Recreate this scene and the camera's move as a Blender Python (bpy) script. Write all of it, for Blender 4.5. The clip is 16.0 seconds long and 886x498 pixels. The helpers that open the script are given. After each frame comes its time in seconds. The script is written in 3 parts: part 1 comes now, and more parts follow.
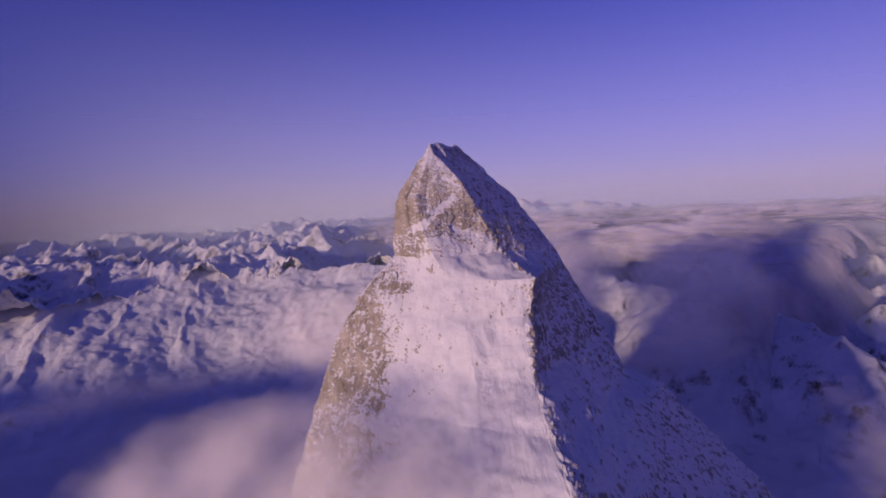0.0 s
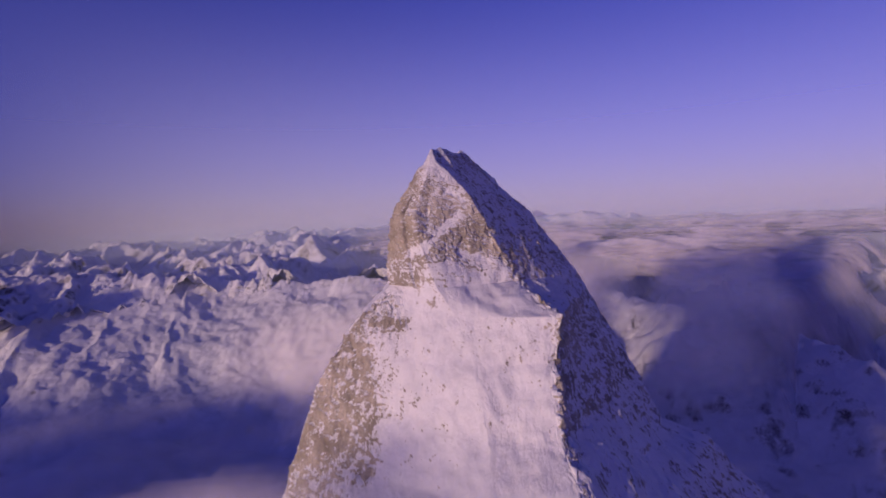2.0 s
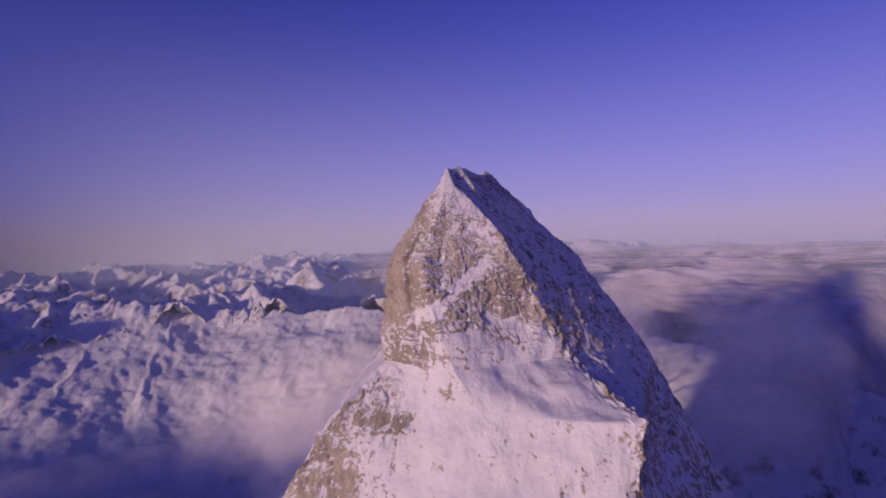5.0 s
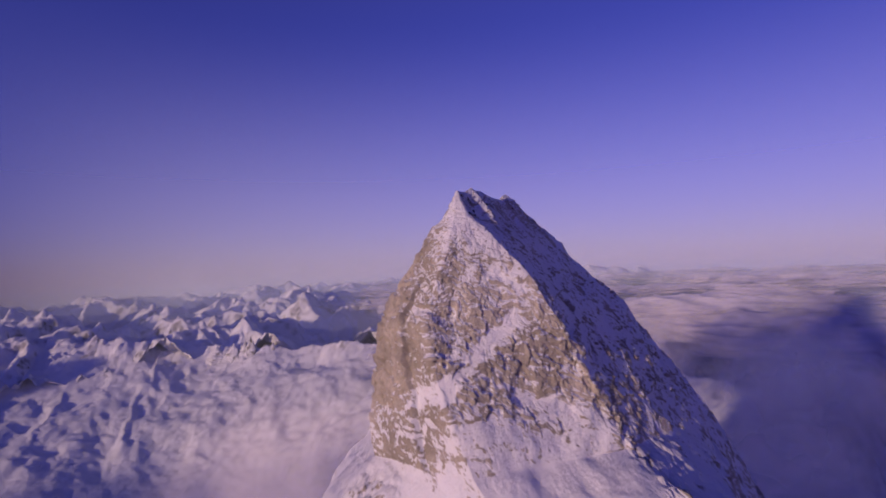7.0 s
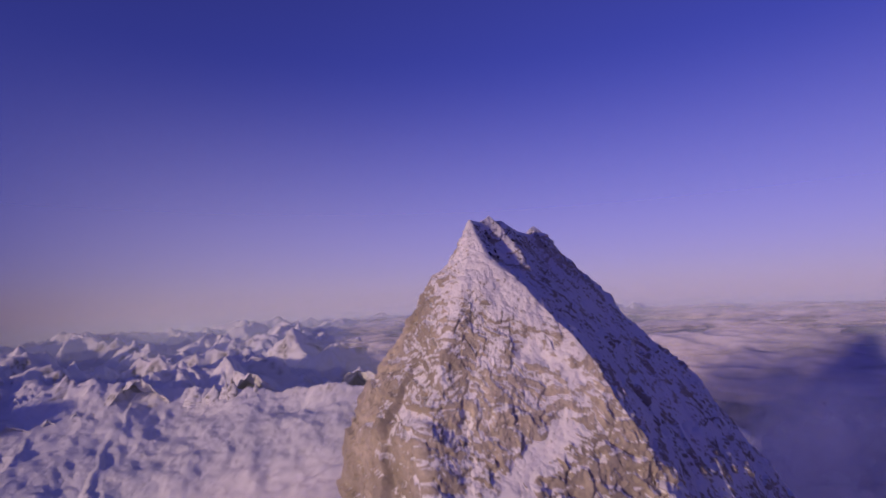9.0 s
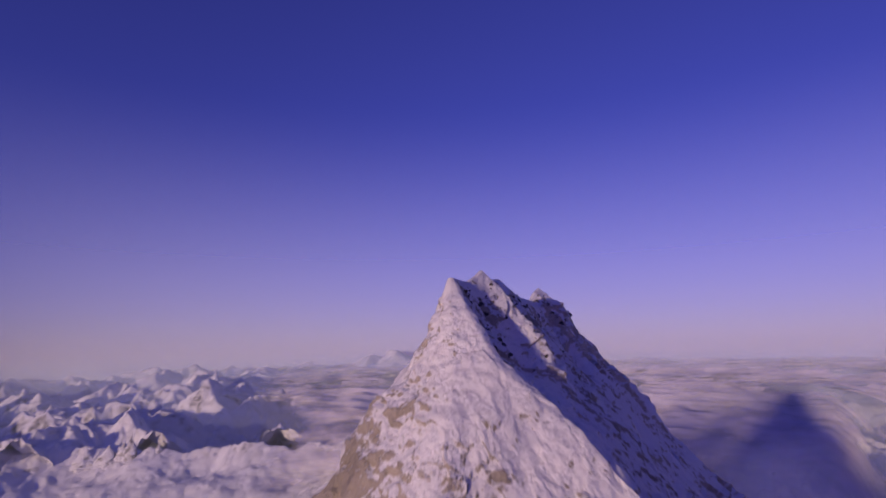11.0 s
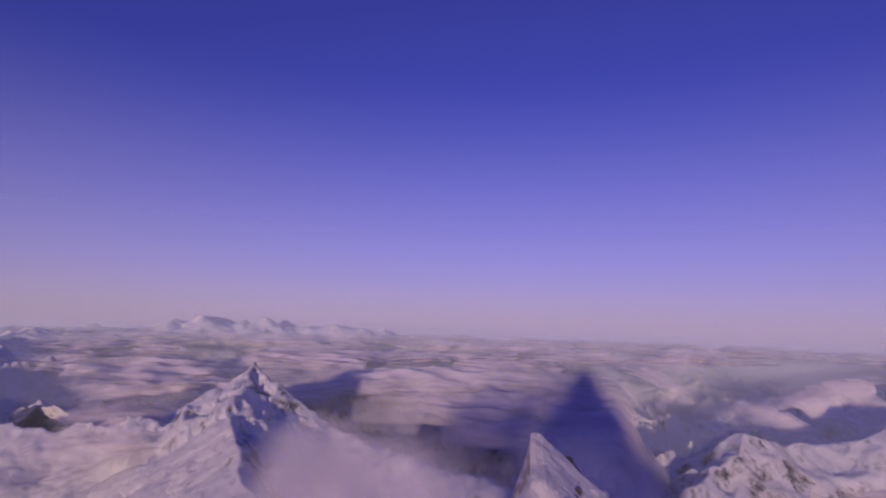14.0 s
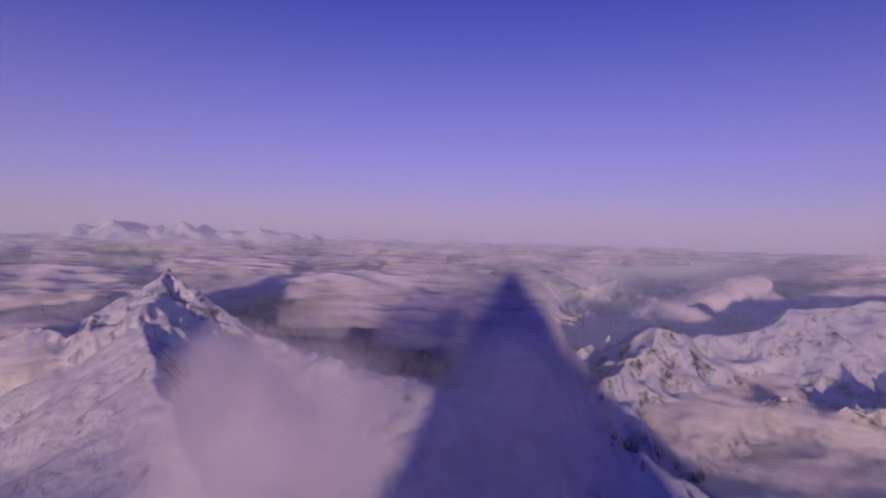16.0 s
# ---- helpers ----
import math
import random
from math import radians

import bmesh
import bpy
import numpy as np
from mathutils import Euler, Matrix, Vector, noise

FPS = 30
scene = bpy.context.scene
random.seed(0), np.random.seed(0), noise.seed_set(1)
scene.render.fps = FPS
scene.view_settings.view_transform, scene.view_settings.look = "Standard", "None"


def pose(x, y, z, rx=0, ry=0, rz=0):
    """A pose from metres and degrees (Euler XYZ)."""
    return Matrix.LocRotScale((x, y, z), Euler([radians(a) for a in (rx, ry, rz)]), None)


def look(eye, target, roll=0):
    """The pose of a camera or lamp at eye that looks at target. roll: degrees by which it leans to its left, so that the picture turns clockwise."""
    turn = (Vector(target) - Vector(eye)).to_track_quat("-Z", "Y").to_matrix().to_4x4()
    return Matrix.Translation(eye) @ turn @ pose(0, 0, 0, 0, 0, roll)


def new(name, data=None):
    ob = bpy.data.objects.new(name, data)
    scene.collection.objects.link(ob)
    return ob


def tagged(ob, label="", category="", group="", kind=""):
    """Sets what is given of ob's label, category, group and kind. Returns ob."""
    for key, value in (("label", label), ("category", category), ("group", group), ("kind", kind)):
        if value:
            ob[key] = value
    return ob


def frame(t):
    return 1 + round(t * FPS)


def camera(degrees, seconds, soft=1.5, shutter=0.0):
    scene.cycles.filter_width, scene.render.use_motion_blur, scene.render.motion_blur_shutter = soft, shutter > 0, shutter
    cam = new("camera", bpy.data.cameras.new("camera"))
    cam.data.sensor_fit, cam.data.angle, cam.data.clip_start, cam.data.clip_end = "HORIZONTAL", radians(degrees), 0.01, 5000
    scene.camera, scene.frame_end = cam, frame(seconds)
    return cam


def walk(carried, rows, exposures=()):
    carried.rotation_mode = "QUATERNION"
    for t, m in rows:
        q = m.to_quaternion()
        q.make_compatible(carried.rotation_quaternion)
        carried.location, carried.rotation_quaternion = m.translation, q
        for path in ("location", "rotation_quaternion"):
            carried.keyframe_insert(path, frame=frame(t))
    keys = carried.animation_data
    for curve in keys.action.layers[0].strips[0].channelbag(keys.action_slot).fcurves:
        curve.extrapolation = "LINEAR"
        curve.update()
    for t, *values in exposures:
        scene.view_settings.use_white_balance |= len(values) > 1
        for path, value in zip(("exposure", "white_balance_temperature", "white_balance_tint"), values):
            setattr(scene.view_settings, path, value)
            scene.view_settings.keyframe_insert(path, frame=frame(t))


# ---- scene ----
EXPOSURES = [(0, 0.0, 6500, 10), (16, 0.0, 6500, 10)]
# camera: seconds, eye, heading to the left of +y, pitch, roll
cam = camera(76.20, 16.0, soft=1.7, shutter=0.5)
ROWS = [
    (0, (0.01, -450.00, -53.53), -0.23, -3.96, -2.52),
    (0.5, (-1.21, -430.90, -51.94), -0.53, -3.85, -2.53),
    (1, (-2.30, -411.80, -50.26), -0.68, -3.55, -2.46),
    (1.5, (-3.27, -392.77, -48.54), -0.68, -3.37, -2.35),
    (2, (-4.21, -373.90, -46.80), -0.65, -3.07, -2.27),
    (2.5, (-5.16, -355.24, -45.15), -0.62, -2.59, -2.05),
    (3, (-6.30, -336.66, -43.42), -0.57, -2.06, -2.03),
    (3.5, (-7.48, -318.30, -41.64), -0.55, -1.48, -1.71),
    (4, (-8.56, -300.32, -39.85), -0.54, -1.04, -1.19),
    (6.5, (-12.99, -217.85, -31.02), -0.84, 1.07, -2.19),
    (7, (-13.68, -200.44, -29.10), -0.95, 2.22, -2.20),
    (7.5, (-14.17, -183.33, -27.24), -1.05, 3.25, -2.15),
    (8, (-14.45, -166.67, -25.30), -1.07, 3.97, -2.15),
    (10.5, (-16.18, -88.10, -13.02), -6.25, 8.98, -1.39),
    (11, (-15.72, -72.57, -10.38), -8.70, 10.34, -1.01),
    (11.5, (-14.50, -57.86, -7.56), -11.47, 11.57, -1.03),
    (12, (-12.61, -43.97, -4.65), -14.55, 11.66, -0.90),
    (12.5, (-10.00, -30.47, -1.78), -17.77, 11.47, 0.08),
    (13, (-6.30, -17.96, 0.75), -21.14, 11.09, 0.70),
    (13.5, (-1.64, -6.27, 3.15), -23.93, 9.76, 1.44),
    (14, (3.05, 5.16, 4.11), -26.24, 7.52, 1.87),
    (14.5, (8.09, 16.41, 3.88), -29.81, 5.60, 1.73),
    (15, (13.53, 27.61, 2.76), -32.68, 2.86, 1.82),
    (15.5, (19.34, 38.82, 1.10), -33.40, -0.06, 1.61),
    (16, (25.41, 49.98, -0.80), -33.73, -1.90, 1.57),
]


def flown(eye, yaw, pitch, roll):
    a, b = radians(yaw), radians(pitch)
    ahead = Vector((-math.sin(a) * math.cos(b), math.cos(a) * math.cos(b), math.sin(b)))
    return look(eye, Vector(eye) + 10 * ahead, roll)


walk(cam, [(t, flown(e, y, p, r)) for t, e, y, p, r in ROWS], EXPOSURES)
# ---- sun and sky: a low sun behind and to the left of the flight ----
SUN_AZ, SUN_EL = radians(40.4), radians(3.47)
SUNWARD = Vector((-math.sin(SUN_AZ) * math.cos(SUN_EL), -math.cos(SUN_AZ) * math.cos(SUN_EL), math.sin(SUN_EL)))

world = bpy.data.worlds.new("sky")
scene.world = world
world.use_nodes = True
wt = world.node_tree
sky = wt.nodes.new("ShaderNodeTexSky")
sky.sky_type = "NISHITA"
sky.sun_disc = False
sky.sun_elevation = SUN_EL
sky.sun_rotation = math.atan2(SUNWARD.x, SUNWARD.y)
sky.altitude = 3000
sky.air_density, sky.dust_density, sky.ozone_density = 1.0, 0.6, 3.0
tint = wt.nodes.new("ShaderNodeMix")
tint.data_type, tint.blend_type = "RGBA", "MULTIPLY"
tint.inputs[0].default_value = 1.0
tint.inputs[7].default_value = (1.10, 0.445, 1.25, 1)
wt.links.new(sky.outputs[0], tint.inputs[6])
wt.links.new(tint.outputs[2], wt.nodes["Background"].inputs[0])
wt.nodes["Background"].inputs[1].default_value = 0.152

sun_data = bpy.data.lights.new("sun", "SUN")
sun_data.energy, sun_data.angle, sun_data.color = 2.55, radians(1.8), (1.0, 0.69, 0.54)
sun = new("sun", sun_data)
sun.matrix_world = look((0, 0, 0), -SUNWARD)
# ---- materials ----
def material(name):
    m = bpy.data.materials.new(name)
    m.use_nodes = True
    t = m.node_tree
    return m, t, t.nodes["Principled BSDF"]


def noise_node(t, scale, detail=6.0, rough=0.6, src=None):
    n = t.nodes.new("ShaderNodeTexNoise")
    n.inputs["Scale"].default_value = scale
    n.inputs["Detail"].default_value = detail
    n.inputs["Roughness"].default_value = rough
    if src is not None:
        t.links.new(src, n.inputs["Vector"])
    return n.outputs["Fac"]


def ramp(t, fac, *stops):
    n = t.nodes.new("ShaderNodeValToRGB")
    while len(n.color_ramp.elements) < len(stops):
        n.color_ramp.elements.new(0.5)
    for e, (p, c) in zip(n.color_ramp.elements, stops):
        e.position, e.color = p, (*c, 1) if len(c) == 3 else c
    t.links.new(fac, n.inputs[0])
    return n.outputs[0]


def math_node(t, op, a, b, clamp=False):
    n = t.nodes.new("ShaderNodeMath")
    n.operation, n.use_clamp = op, clamp
    for k, v in enumerate((a, b)):
        if isinstance(v, (int, float)):
            n.inputs[k].default_value = v
        else:
            t.links.new(v, n.inputs[k])
    return n.outputs[0]


def mix(t, fac, a, b):
    n = t.nodes.new("ShaderNodeMix")
    n.data_type = "RGBA"
    for k, v in ((0, fac), (6, a), (7, b)):
        if isinstance(v, tuple):
            n.inputs[k].default_value = (*v, 1)
        elif isinstance(v, float):
            n.inputs[k].default_value = v
        else:
            t.links.new(v, n.inputs[k])
    return n.outputs[2]


def bump(t, height, bsdf, strength, distance):
    n = t.nodes.new("ShaderNodeBump")
    n.inputs["Strength"].default_value, n.inputs["Distance"].default_value = strength, distance
    t.links.new(height, n.inputs["Height"])
    t.links.new(n.outputs[0], bsdf.inputs["Normal"])


def snowy_rock(name, fine, rock_a, rock_b, snow=(0.82, 0.82, 0.84), width=0.30):
    """Rock under snow; the snow lies where the attribute "cover" is high. fine: metres of the smallest grain."""
    m, t, b = material(name)
    pos = t.nodes.new("ShaderNodeNewGeometry").outputs["Position"]
    at = t.nodes.new("ShaderNodeAttribute")
    at.attribute_name = "cover"
    grain = noise_node(t, 0.35 / fine, 8, 0.7, pos)
    blot = noise_node(t, 0.03 / fine, 4, 0.6, pos)
    speck = noise_node(t, 1.5 / fine, 6, 0.7, pos)
    c = math_node(t, "ADD", at.outputs["Fac"], math_node(t, "MULTIPLY", math_node(t, "SUBTRACT", grain, 0.5), 0.9))
    c = math_node(t, "ADD", c, math_node(t, "MULTIPLY", math_node(t, "SUBTRACT", speck, 0.5), 0.38))
    c = math_node(t, "ADD", math_node(t, "MULTIPLY", math_node(t, "SUBTRACT", c, 0.5), 1 / width), 0.5, True)
    rock = mix(t, ramp(t, grain, (0.3, (0, 0, 0)), (0.7, (1, 1, 1))), rock_a, rock_b)
    rock = mix(t, ramp(t, blot, (0.35, (0, 0, 0)), (0.65, (1, 1, 1))), rock, tuple(0.75 * v for v in rock_a))
    white = mix(t, ramp(t, blot, (0.3, (0, 0, 0)), (0.7, (1, 1, 1))), snow, tuple(0.9 * v for v in snow))
    t.links.new(mix(t, c, rock, white), b.inputs["Base Color"])
    b.inputs["Roughness"].default_value = 0.85
    b.inputs["Specular IOR Level"].default_value = 0.15
    bump(t, math_node(t, "ADD", grain, math_node(t, "MULTIPLY", c, 0.3)), b, 0.7, fine * 1.5)
    return m
# ---- relief ----
TABLE = np.random.RandomState(7).permutation(256)
GRADS = np.random.RandomState(8).normal(size=(256, 3))
GRADS = (GRADS / np.linalg.norm(GRADS, axis=1, keepdims=True)).astype(np.float32)


def grain_at(p):
    """Gradient noise, about -1 to 1, at rows of points."""
    p = np.asarray(p, np.float32)
    i = np.floor(p).astype(np.int32)
    f = p - i
    u = f * f * f * (f * (f * 6 - 15) + 10)
    out = 0.0
    for dx in (0, 1):
        for dy in (0, 1):
            for dz in (0, 1):
                h = TABLE[(TABLE[(TABLE[(i[:, 0] + dx) & 255] + i[:, 1] + dy) & 255] + i[:, 2] + dz) & 255]
                g = GRADS[h]
                dot = g[:, 0] * (f[:, 0] - dx) + g[:, 1] * (f[:, 1] - dy) + g[:, 2] * (f[:, 2] - dz)
                w = (u[:, 0] if dx else 1 - u[:, 0]) * (u[:, 1] if dy else 1 - u[:, 1]) * (u[:, 2] if dz else 1 - u[:, 2])
                out = out + w * dot
    return 1.6 * out


def fractal(p, size, octaves, gain=0.5, sharp=False):
    """Sum of octaves of grain from the given size down; sharp: with creases."""
    total, amp = np.zeros(len(p)), 1.0
    for n in range(octaves):
        v = grain_at(p * (2.03**n / size) + 17.3 * n)
        total += amp * ((0.5 - np.abs(v)) * 1.6 if sharp else v)
        amp *= gain
    return total


CELLS = np.random.RandomState(9).uniform(0.2, 0.8, (256, 3)).astype(np.float32)
TILTS = np.random.RandomState(10).normal(size=(256, 3)).astype(np.float32)


def facets(p, size, tilt=0.7):
    """Broken rock: cells about the given size across, each a plane with a tilt and a height of its own."""
    q = np.asarray(p / size, np.float32)
    i = np.floor(q - 0.5).astype(np.int32)
    f = q - i
    best, out = np.full(len(q), 1e9, np.float32), np.zeros(len(q), np.float32)
    for dx in (0, 1):
        for dy in (0, 1):
            for dz in (0, 1):
                h = TABLE[(TABLE[(TABLE[(i[:, 0] + dx) & 255] + i[:, 1] + dy) & 255] + i[:, 2] + dz) & 255]
                d = f - CELLS[h] - np.array((dx, dy, dz), np.float32)
                far = (d * d).sum(1)
                near = far < best
                best[near] = far[near]
                out[near] = (0.55 * TILTS[h, 0] + tilt * (d * TILTS[h]).sum(1))[near]
    return out


def mesh_grid(name, pts, rows, cols, closed, mat, cover=None, alpha=None):
    """A mesh on a grid of points, rows x cols; closed: the columns run round."""
    r = np.arange(rows - 1)[:, None] * cols
    c = np.arange(cols if closed else cols - 1)[None]
    d = (c + 1) % cols
    quads = np.stack([r + c, r + d, r + cols + d, r + cols + c], -1).reshape(-1, 4)
    me = bpy.data.meshes.new(name)
    me.vertices.add(len(pts))
    me.vertices.foreach_set("co", np.ascontiguousarray(pts, np.float32).ravel())
    me.loops.add(quads.size)
    me.loops.foreach_set("vertex_index", quads.ravel().astype(np.int32))
    me.polygons.add(len(quads))
    me.polygons.foreach_set("loop_start", np.arange(0, quads.size, 4, dtype=np.int32))
    me.polygons.foreach_set("use_smooth", np.ones(len(quads), bool))
    me.update(calc_edges=True)
    for key, values in (("cover", cover), ("vapour", alpha)):
        if values is not None:
            me.attributes.new(key, "FLOAT", "POINT").data.foreach_set("value", np.ascontiguousarray(values, np.float32))
    me.materials.append(mat)
    return me


def normals_of(pts, rows, cols, closed):
    g = pts.reshape(rows, cols, 3)
    a = np.gradient(g, axis=0)
    b = (np.roll(g, -1, 1) - np.roll(g, 1, 1)) / 2 if closed else np.gradient(g, axis=1)
    n = np.cross(a, b).reshape(-1, 3)
    return n / np.maximum(np.linalg.norm(n, axis=1, keepdims=True), 1e-9)


def smooth(x, a, b):
    x = np.clip((x - a) / (b - a), 0, 1)
    return x * x * (3 - 2 * x)
# ---- the great peak: its ridges from the crest down, at these heights ----
ROCK = snowy_rock("snowy_rock", 0.5, (0.36, 0.325, 0.27), (0.66, 0.59, 0.49), width=0.22)
LEVELS = np.array([0, -4, -10, -20, -32, -45, -62, -88, -104, -130, -165, -192, -206, -280, -400.0])


def ridge(xs, ys):
    return np.array([xs, ys], float).T


RIDGES = [
    # front rib
    ridge((-5.1, -6.0, -6.5, -9, -13, -17, -14, -5, 5, 14, 19, 20, 18, 15, 10), (-8.5, -13.5, -18.5, -24, -28.5, -32.5, -34.5, -40, -46, -61, -82, -105, -130, -220, -330)),
    # sunlit edge with the step in it, running out below into a long ridge
    ridge((-4.8, -4.0, -2, 6.2, 16.5, 24, 32, 47, 64, 59, 58, 63, 64, 70, 80), (-8.5, -13.5, -17.8, -22, -24, -24, -24, -19, -63, -65, -85, -125, -162, -260, -380)),
    # shaded face, a shallow rib
    ridge((2.0, 7, 11, 17, 27, 38, 50, 68, 82, 90, 104, 118, 130, 185, 270), (1.85, 2.5, 1, -3, -3, -3, -3, -1, -10, -14, -22, -42, -60, -90, -110)),
    # skyline edge with the low spur
    ridge((15.9, 23.2, 29.4, 38.8, 50.6, 64, 77.5, 95.5, 104, 120, 138, 150, 180, 248, 350), (22.55, 25, 29, 33, 34, 35, 34, 33, 32, 32, 28, 16, 8, -3, 0)),
    # far side
    ridge((15.45, 17, 18, 20, 22, 24, 26, 28, 30, 32, 36, 38, 40, 50, 70), (22.8, 27, 34, 44, 56, 68, 82, 100, 112, 130, 150, 165, 180, 220, 290)),
    ridge((1.7, -2, -5.5, -12, -19, -25, -30, -38, -52, -68, -84, -93, -98, -112, -155), (2.05, 5, 9, 16, 24, 30, 36, 42, 46, 56, 66, 74, 80, 105, 150)),
    # left edge with its two cliffs
    ridge((-5.4, -7.9, -10.6, -17.2, -24.5, -29.5, -32, -33, -52, -72, -88, -98, -104, -130, -190), (-8.3, -11, -14, -15.5, -16, -16.5, -14, -16, -29, -28, -24, -20, -18, -10, 0)),
]
# teeth of the summit crest: metres along it from its near end, and heights
ALONG = Vector((0.553, 0.833))
TEETH = ((-8, 0, 2, 5, 8, 9.8, 12.5, 16.4, 20, 26, 32, 34.2, 37.2, 40.4, 50), (-3.0, -1.9, -2.0, -1.9, -0.8, 0.1, -0.9, -0.4, -1.3, -2.2, -2.3, -0.6, 0.3, -0.7, -3))


# snow gullies of the sunlit face: ends as (x, z) and half width
GULLIES = (((-20, -67), (-13, -64), 3.5), ((-12, -63), (2, -51), 2.6), ((2, -51), (13, -43), 2.0), ((11, -68), (26, -73), 3.6), ((13, -35), (4, -30), 1.8))


def beside(p, a, b):
    """Distance in the upright plane along x from the segment a b."""
    q, a, d = p[:, [0, 2]], np.array(a, float), np.subtract(b, a).astype(float)
    s = np.clip(((q - a) @ d) / (d @ d), 0, 1)
    return np.linalg.norm(q - a - s[:, None] * d, axis=1)


def build_peak(rows, cols):
    u = np.linspace(0, 1, rows)
    z = -400 * (0.10 * u + 0.90 * u**2.7)
    shares = np.array([0.18, 0.16, 0.17, 0.11, 0.08, 0.12, 0.18])
    counts = (shares * cols).astype(int)
    counts[0] += cols - counts.sum()
    ring = []
    for k, n in enumerate(counts):
        a, b = RIDGES[k], RIDGES[(k + 1) % len(RIDGES)]
        s = np.linspace(0, 1, n, endpoint=False)
        at = [np.stack([np.interp(-z, -LEVELS, r[:, c]) for c in (0, 1)], -1) for r in (a, b)]
        ring.append(at[0][:, None] * (1 - s)[None, :, None] + at[1][:, None] * s[None, :, None])
    xy = np.concatenate(ring, 1)
    # the corners are worn round towards the top
    worn = sum(np.roll(xy, k, axis=1) for k in range(-24, 25, 3)) / 17
    keep = smooth(-z, 6, 34)[:, None, None]
    xy = xy * keep + worn * (1 - keep)
    pts = np.concatenate([xy, np.broadcast_to(z[:, None, None], (rows, cols, 1))], -1)
    # close the top along the line of the crest
    axis = (pts[0, :, :2] - (-5, -8.4)) @ np.array(ALONG)
    spine = np.c_[np.outer(axis, ALONG) + (-5, -8.4), np.full(cols, 0.04)]
    pts = np.concatenate([spine[None] * (1 - f) + pts[:1] * f for f in (0, 0.3, 0.6, 0.85)] + [pts]).reshape(-1, 3)
    rows += 4
    low = pts.copy()
    nrm = normals_of(pts, rows, cols, True)
    if nrm[:, 2].mean() < 0:
        nrm = -nrm
    nrm[: 5 * cols] = (0, 0, 1)
    deep = np.clip(-low[:, 2], 0, None)
    s = (low[:, 0] + 5) * ALONG.x + (low[:, 1] + 8.4) * ALONG.y
    # which face a column belongs to, and how far along it
    edge = np.repeat(np.arange(7), counts)
    part = np.concatenate([np.linspace(0, 1, n, endpoint=False) for n in counts])
    edge, part = np.tile(edge, rows), np.tile(part, rows)
    front = ((edge == 6) | (edge == 0)).astype(float)
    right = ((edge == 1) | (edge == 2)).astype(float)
    lean = s + 0.17 * deep + 0.5 * fractal(low, 2.5, 3)
    low[:, 2] += np.interp(lean, *TEETH) * (1 - smooth(deep, 4, 19)) * (1 + 0.9 * right * smooth(deep, 1, 4))
    wide = fractal(low, 30, 3)
    band = deep + 5 * wide
    head = smooth(band, 9, 24) * (1 - smooth(band, 70, 80)) * front
    field = smooth(band, 68, 82) * front
    cliff = (edge == 6) * (1 - smooth(part + 0.24 * wide, 0.02 + 0.0013 * deep, 0.34 + 0.0013 * deep)) * smooth(deep, 84, 100)
    # the upright buttress on the left of the head
    butt = (edge == 6) * (1 - smooth(part + 0.05 * wide, 0.60, 0.64)) * smooth(deep, 30, 40) * (1 - smooth(deep, 84, 92))
    grow = 0.16 + 0.84 * smooth(deep, 3, 50)
    smoothness = field * (1 - cliff)
    bent = low + 1.6 * np.stack([fractal(low + k, 7, 3) for k in (31, 57, 83)], -1)
    # strata lean down to the left
    laid = np.c_[0.6 * bent[:, 0], 0.6 * bent[:, 1], bent[:, 2] + 0.35 * bent[:, 0]]
    crag = facets(laid, 5.0)
    chip = facets(laid + 40, 2.1)
    grit = facets(bent + 90, 0.95)
    flute = fractal(low * (1, 1, 0.13), 7, 4, 0.5)
    soft_snow = fractal(low * (1, 1, 0.5), 6, 4, 0.5)
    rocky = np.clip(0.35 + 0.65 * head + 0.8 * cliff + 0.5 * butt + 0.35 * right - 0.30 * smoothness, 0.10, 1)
    rocky *= 1 - 0.8 * front * (1 - smooth(deep, 12, 26))
    rocky *= 1 - 0.55 * (edge == 0) * smooth(part, 0.2, 0.7) * (1 - smooth(deep, 30, 60))
    wander = np.stack([fractal(low + k, 11, 4, 0.6) for k in (11, 23, 47)], -1)
    gully = np.clip(sum(np.exp(-((beside(low + 2.4 * wander, a, b) / w) ** 2)) for a, b, w in GULLIES), 0, 1) * front
    rocky *= 1 - 0.75 * gully
    out = wide * 2.6 * (1 - 0.65 * right * (1 - smooth(deep, 80, 125))) * grow
    out += (0.62 * crag + 0.40 * chip) * rocky * grow + 0.17 * grit * rocky * (0.4 + 0.6 * grow)
    out += 0.55 * flute * grow * (0.25 + 0.75 * rocky) + 0.35 * soft_snow * grow * (1 - rocky) - 0.8 * gully
    out += 1.1 * cliff * fractal(low * (1, 1, 0.1), 5, 3, 0.5, True) + 1.9 * butt
    out *= 0.25 + 0.75 * smooth(deep, 0.3, 5)
    out += (0.5 * facets(bent, 3.4) + 0.25 * facets(bent + 20, 1.5)) * smooth(deep, 0.6, 3.5) * (1 - smooth(deep, 12, 30)) * (0.12 + 0.30 * right)
    calm = np.where(edge == 0, 0.45, np.where(edge == 6, 1 - 0.55 * smooth(part, 0.5, 1), 0.5))
    out += calm * (0.8 * fractal(low, 5.5, 4, 0.5) + 0.4 * fractal(low * (1, 1, 0.5), 2.4, 3, 0.6)) * smooth(deep, 0.4, 3) * (1 - smooth(deep, 18, 45))
    # the broken lip of the sunlit edge
    lip = ((edge == 0) * np.exp(-(((1 - part) / 0.07) ** 2)) + (edge == 1) * np.exp(-((part / 0.10) ** 2))) * smooth(deep, 25, 70)
